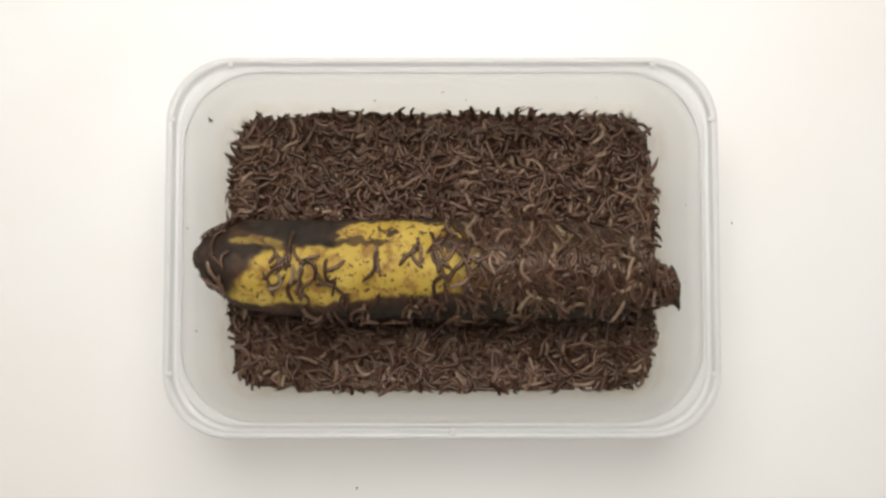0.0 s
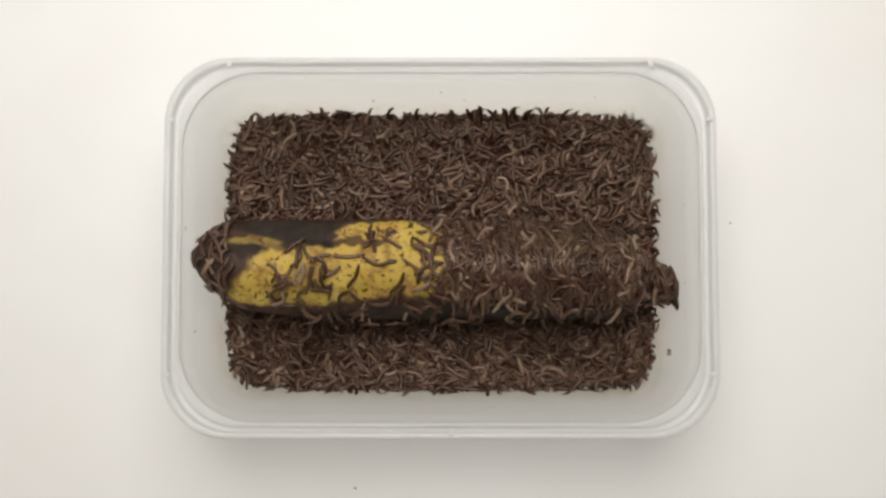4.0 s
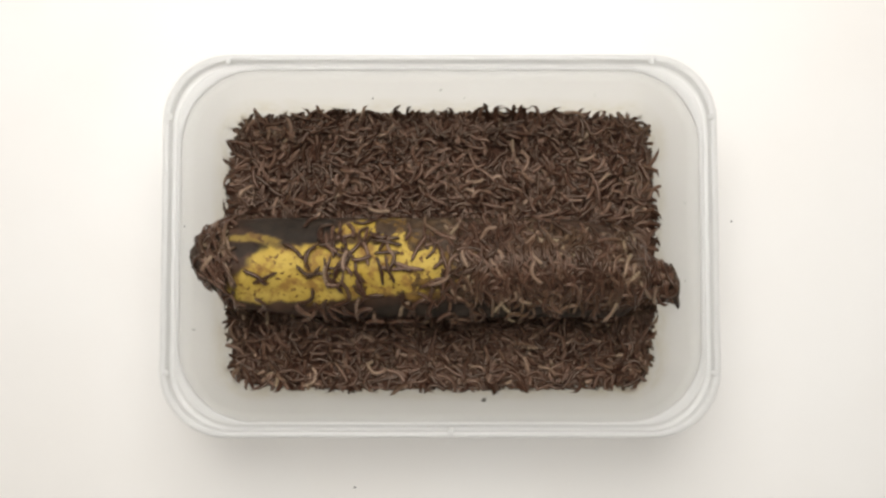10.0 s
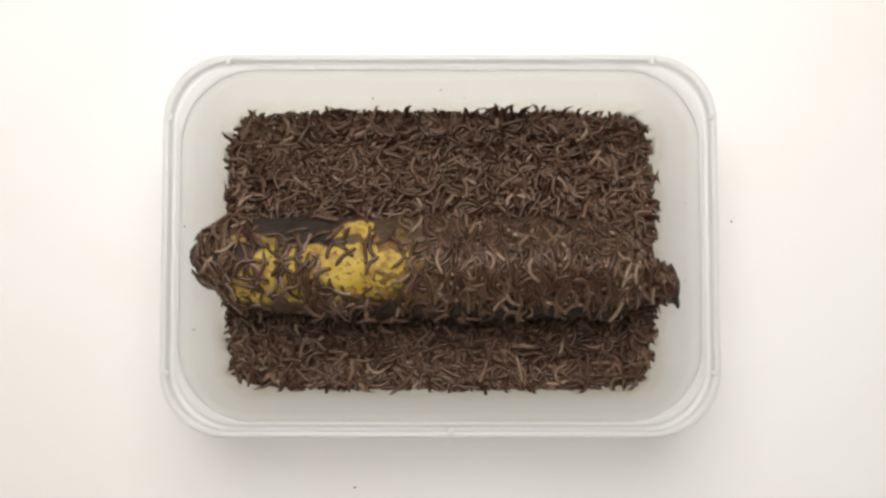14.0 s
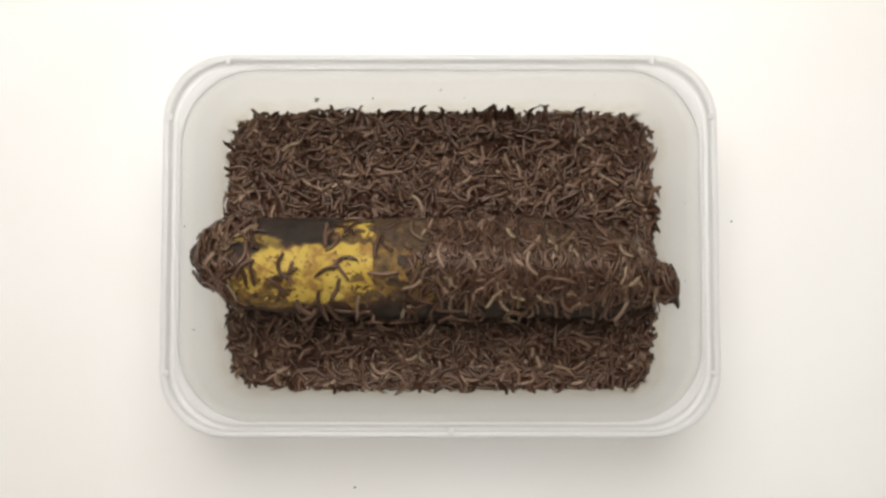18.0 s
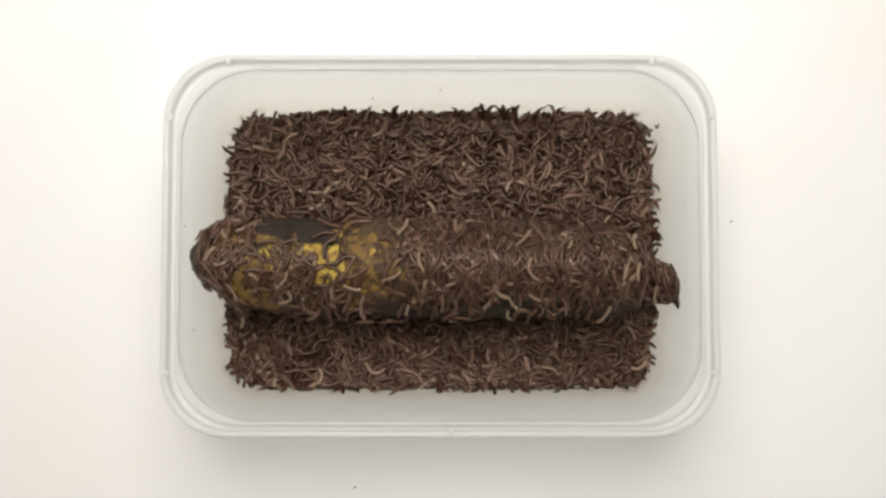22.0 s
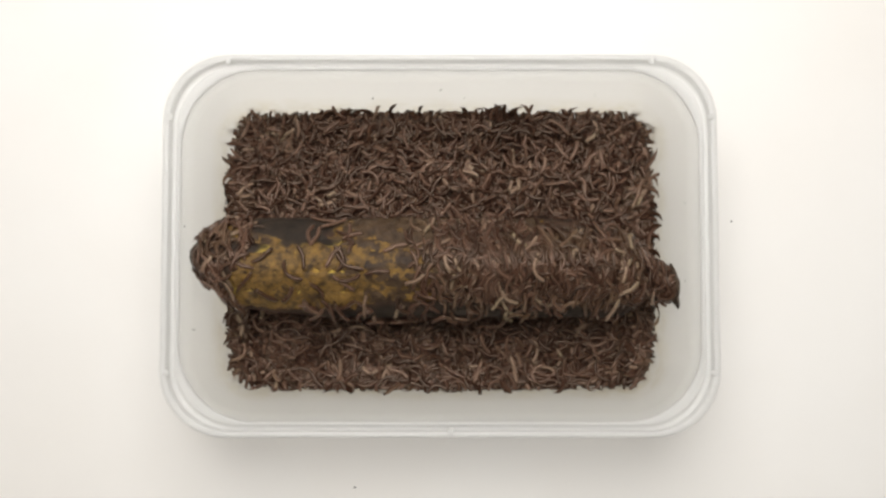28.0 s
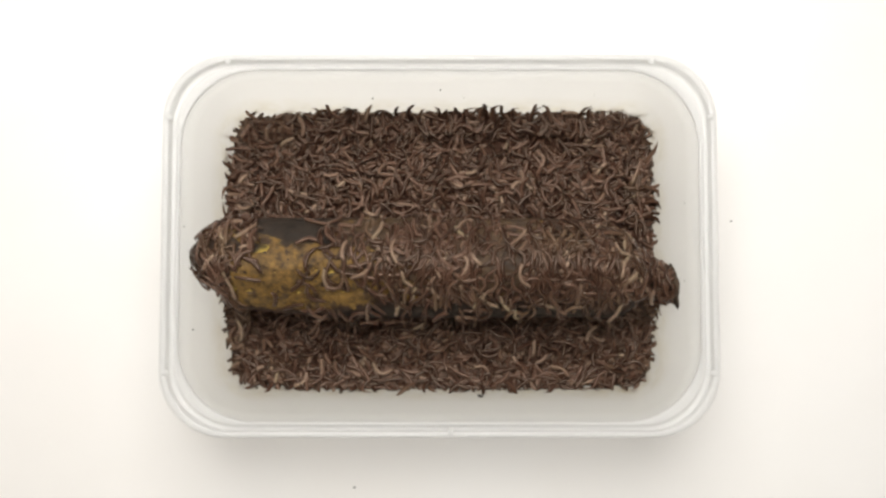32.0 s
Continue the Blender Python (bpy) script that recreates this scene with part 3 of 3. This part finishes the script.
for k in range(4):
    banana_clump(-0.060 + 0.006 * k, 0.006, 10, -0.5, 0.7, 0.003, 12, visits=(-170, 11.5, 13.5, 14.6, 17.0, 19.0 + 0.4 * k, 20.8 + 0.3 * k, 22.2, 23.4))


# single larvae on top
def build_larvae():
    kinds = []
    for k in range(10):
        v = SHAPES[k]
        n = RINGS * SIDES
        cut = (RINGS - 1) * SIDES
        body = mesh_of("larva", v, [tuple(f) for f in FACES[:-SIDES]] + [CAPS[0]], [LARVA])
        tail = v[cut - SIDES:].copy()
        f = [(j, (j + 1) % SIDES, SIDES + (j + 1) % SIDES, SIDES + j) for j in range(SIDES)] + [tuple(range(SIDES, 2 * SIDES))]
        ringed(body)
        head = mesh_of("head", tail, f, [SNOUT])
        kinds.append((body, head))
    made = []
    for k in range(300):
        body, head = kinds[k % 10]
        ob = new("larva", body)
        where = "over the banana peel" if k < 66 else "on top of the heap"
        tagged(ob, "plump ringed grey-brown larva crawling " + where, "larva", "larvae")
        part("head", head, ob, "small dark head")
        made.append(ob)
    return made


LARVAE_ON_TOP = build_larvae()


def heap_crawl(r):
    rows, t = [], 0.0
    while True:
        x, y = r.uniform(-0.068, 0.068), r.uniform(-0.042, 0.042)
        if inside(x, y, 0.007) and not -0.023 < y < 0.011:
            break
    h = r.uniform(0, 360)
    while True:
        rows.append((t, pose(x, y, bed_height(x, y) + r.uniform(0.0018, 0.0038), r.uniform(-15, 15), r.gauss(0, 8), h)))
        if t >= 32:
            return rows
        t = min(32.0, t + r.uniform(0.35, 0.65))
        for tries in range(30):
            g = h + r.uniform(-75, 75)
            d = r.uniform(0.001, 0.007)
            nx, ny = x + d * math.cos(radians(g)), y + d * math.sin(radians(g))
            if inside(nx, ny, 0.007) and not -0.023 < ny < 0.011:
                x, y, h = nx, ny, g
                break
        else:
            h += 60


def peel_pose(x, turn, h, lift):
    p = Vector(on_banana(x, turn, lift))
    n = Vector((0, math.sin(turn), math.cos(turn)))
    e = Vector((0, math.cos(turn), -math.sin(turn)))
    d = Vector((math.cos(radians(h)), 0, 0)) + e * math.sin(radians(h))
    s = n.cross(d)
    m = Matrix((d, s, n)).transposed().to_4x4()
    m.translation = p
    return m


def peel_crawl(r, low, high, late=0.0, arrive=1.0):
    rows, t = [], 0.0
    x, turn, h = r.uniform(low, high), r.uniform(-1.0, 1.0), r.choice((90, -90)) + r.uniform(-50, 50)
    while True:
        rows.append((t, peel_pose(x + late * (1 - step(0, arrive, t)), turn, h, 0.0008)))
        if t >= 32:
            return rows
        t = min(32.0, t + r.uniform(0.35, 0.65))
        x = min(max(x + r.uniform(-0.004, 0.0037), low), high)
        turn = min(max(turn + r.uniform(-0.3, 0.3), -1.1), 1.1)
        h += r.uniform(-40, 40)


rng = random.Random(77)
for k, ob in enumerate(LARVAE_ON_TOP):
    if k < 13:
        MOVES.append((ob, peel_crawl(rng, -0.062, -0.02, 0.045 if k % 3 else 0.0, rng.uniform(7, 18))))
    elif k < 30:
        MOVES.append((ob, peel_crawl(rng, -0.034, 0.004, 0.024 if k % 4 else 0.0, rng.uniform(5, 12))))
    elif k < 66:
        MOVES.append((ob, peel_crawl(rng, -0.005, 0.055)))
    else:
        MOVES.append((ob, heap_crawl(rng)))


# ---- specks and flies ----
def lump(name, size, seed, mat):
    bm = bmesh.new()
    bmesh.ops.create_icosphere(bm, subdivisions=2, radius=size)
    for v in bm.verts:
        v.co *= 1 + 0.35 * noise.noise(v.co / size * 1.3 + Vector((seed, 0, 0)))
        v.co.z *= 0.6
    me = bpy.data.meshes.new(name)
    bm.to_mesh(me)
    bm.free()
    me.materials.append(mat)
    return me


def wall_pose(x, y, z, lift, heading):
    """A pose on the tub's inner wall nearest to the place: z out of the wall, x along heading."""
    hx, hy, r = wall_half(z)
    draft = math.atan(0.0084 / 0.053)
    if z > 0.0565:
        n = Vector((0, 0, 1))
    elif hx - abs(x) < hy - abs(y):
        n = Vector((-math.copysign(math.cos(draft), x), 0, math.sin(draft)))
    else:
        n = Vector((0, -math.copysign(math.cos(draft), y), math.sin(draft)))
    up = (Vector((0, 0.3, 1)) - n * (n.z + 0.3 * n.y)).normalized()
    d = up * math.cos(heading) + n.cross(up) * math.sin(heading)
    m = Matrix((d, n.cross(d), n)).transposed().to_4x4()
    m.translation = Vector((x, y, z)) + n * lift
    return m


SPECKS = ((-0.0231, 0.0514, 0.0325, 0.00032), (0.0002, 0.0526, 0.0398, 0.00030), (0.0082, 0.0515, 0.0330, 0.00026), (0.0524, 0.0519, 0.0354, 0.00022),
          (-0.0809, 0.0059, 0.0527, 0.00032), (0.0797, 0.0140, 0.0452, 0.00022), (0.0796, -0.0112, 0.0444, 0.00022), (0.0080, 0.0526, 0.0350, 0.00024), (-0.0798, -0.0270, 0.0453, 0.00034))
for k, (x, y, z, size) in enumerate(SPECKS):
    ob = new("frass_speck", lump("frass_speck", size, k * 3.1, HEAD))
    ob.matrix_basis = wall_pose(x, y, z, size * 0.3, k)
    tagged(ob, "tiny dark speck of frass stuck to the tub wall", "speck", "specks of frass")
for k, (x, y, size) in enumerate(((-0.0320, -0.0876, 0.00036), (0.1098, 0.0118, 0.00034))):
    ob = new("crumb", lump("crumb", size, 40 + k, HEAD))
    ob.location = (x, y, size * 0.4)
    tagged(ob, "tiny dark crumb lying on the white worktop", "crumb", "crumbs on the worktop")


def build_fly():
    fly = new("fly")
    tagged(fly, "small dark fly sitting on the tub wall", "fly", "flies")

    def blob(name, size, at, mat):
        bm = bmesh.new()
        bmesh.ops.create_uvsphere(bm, u_segments=12, v_segments=8, radius=1)
        bmesh.ops.scale(bm, vec=size, verts=bm.verts)
        bmesh.ops.translate(bm, vec=at, verts=bm.verts)
        for f in bm.faces:
            f.smooth = True
        me = bpy.data.meshes.new(name)
        bm.to_mesh(me)
        bm.free()
        me.materials.append(mat)
        return part(name, me, fly)

    blob("abdomen", (0.00075, 0.00042, 0.00036), (-0.00045, 0, 0.0005), HEAD)
    blob("thorax", (0.00045, 0.00040, 0.00038), (0.0004, 0, 0.00055), HEAD)
    blob("head", (0.00024, 0.00034, 0.00026), (0.00092, 0, 0.0005), HEAD)
    for side in (-1, 1):
        wing = blob("wing", (0.0008, 0.00026, 0.00003), (-0.0006, 0, 0), WING)
        wing.matrix_basis = pose(0, side * 0.0002, 0.00092, 0, 4, -side * 16)
    for side in (-1, 1):
        for k in range(3):
            leg = blob("leg", (0.00005, 0.00045, 0.00005), (0, 0, 0), HEAD)
            leg.matrix_basis = pose(0.0006 - 0.00045 * k, side * 0.00065, 0.0003, -side * 28, 0, side * (20 - 20 * k))
    return fly


WING = make_rot("fly_wing", (0.20, 0.19, 0.17), (0.32, 0.30, 0.27), 0.5)
flies = [build_fly(), build_fly(), build_fly()]
FLY_WAYS = (
    ((0.0, -0.0774, 0.0425, 0.0430), (1.5, -0.0775, 0.0424, 0.0434), (1.9, -0.0640, 0.0380, 0.0160), (15.8, 0.0600, 0.0120, 0.0170), (16.5, 0.0794, 0.0155, 0.0431), (17.0, -0.0574, 0.0515, 0.0325),
     (17.5, -0.0220, 0.0522, 0.0369), (18.0, -0.0422, 0.0515, 0.0330), (18.5, -0.0277, 0.0515, 0.0330), (19.0, -0.0507, 0.0515, 0.0330), (20.0, -0.0737, 0.0439, 0.0265), (21.0, -0.0235, 0.0511, 0.0304),
     (21.5, 0.0141, 0.0511, 0.0304), (22.0, 0.0749, 0.0417, 0.0320), (22.5, -0.0255, 0.0551, 0.0547), (22.9, -0.0300, 0.0430, 0.0170), (24.1, 0.0000, 0.0430, 0.0170), (24.5, 0.0025, 0.0505, 0.0269), (25.0, 0.0200, 0.0440, 0.0170), (32.0, 0.0300, 0.0440, 0.0170)),
    ((0.0, 0.0640, -0.0350, 0.0170), (1.0, 0.0844, -0.0343, 0.0580), (2.0, -0.0688, -0.0564, 0.0580), (3.0, -0.0575, -0.0554, 0.0580), (3.5, 0.0823, -0.0336, 0.0580), (4.5, 0.0640, -0.0350, 0.0170), (9.4, 0.0140, -0.0420, 0.0170),
     (10.0, 0.0145, -0.0517, 0.0339), (10.6, 0.0150, -0.0420, 0.0170), (16.4, 0.0260, 0.0430, 0.0170), (17.0, 0.0261, 0.0526, 0.0392), (17.6, 0.0260, 0.0430, 0.0170), (19.4, 0.0036, 0.0430, 0.0170), (20.0, 0.0036, 0.0519, 0.0354),
     (21.0, 0.0522, 0.0522, 0.0368), (21.6, 0.0500, 0.0430, 0.0170), (22.5, -0.0386, -0.0518, 0.0346), (23.0, 0.0473, -0.0506, 0.0273), (24.0, -0.0055, -0.0504, 0.0260), (24.5, 0.0569, -0.0504, 0.0259), (25.0, 0.0710, -0.0474, 0.0250),
     (27.5, 0.0645, -0.0504, 0.0259), (28.0, 0.0074, -0.0497, 0.0218), (29.0, 0.0442, -0.0513, 0.0313), (29.5, 0.0268, -0.0504, 0.0259), (30.0, 0.0466, -0.0504, 0.0259), (31.0, 0.0216, -0.0501, 0.0239), (32.0, 0.0138, -0.0509, 0.0292)),
    ((0.0, -0.0660, -0.0300, 0.0170), (23.2, -0.0660, -0.0300, 0.0170), (24.0, -0.0849, -0.0233, 0.0580), (25.0, -0.0867, -0.0071, 0.0580), (25.5, -0.0813, -0.0281, 0.0550), (27.0, -0.0660, -0.0300, 0.0170), (32.0, -0.0660, -0.0300, 0.0170)),
)


# ---- motion ----
def motions():
    for ob, rows in MOVES:
        walk(ob, rows)
    for fly, way in zip(flies, FLY_WAYS):
        walk(fly, [(t, wall_pose(x, y, z, 0.0002, 0.9 * math.sin(k * 1.7))) for k, (t, x, y, z) in enumerate(way)])
    for ob, turn, early, late in rot_stains:
        out = Vector((0, math.sin(turn), math.cos(turn)))
        rows = []
        for t in (0.0, 4.0, 8.0, 12.0, 16.0, 20.0, 24.0, 28.0, 32.0):
            k = min(max((t - early) / (late - early), 0), 1)
            rows.append((t, Matrix.Translation(out * (-0.00062 + 0.00080 * k))))
        walk(ob, rows)


motions()
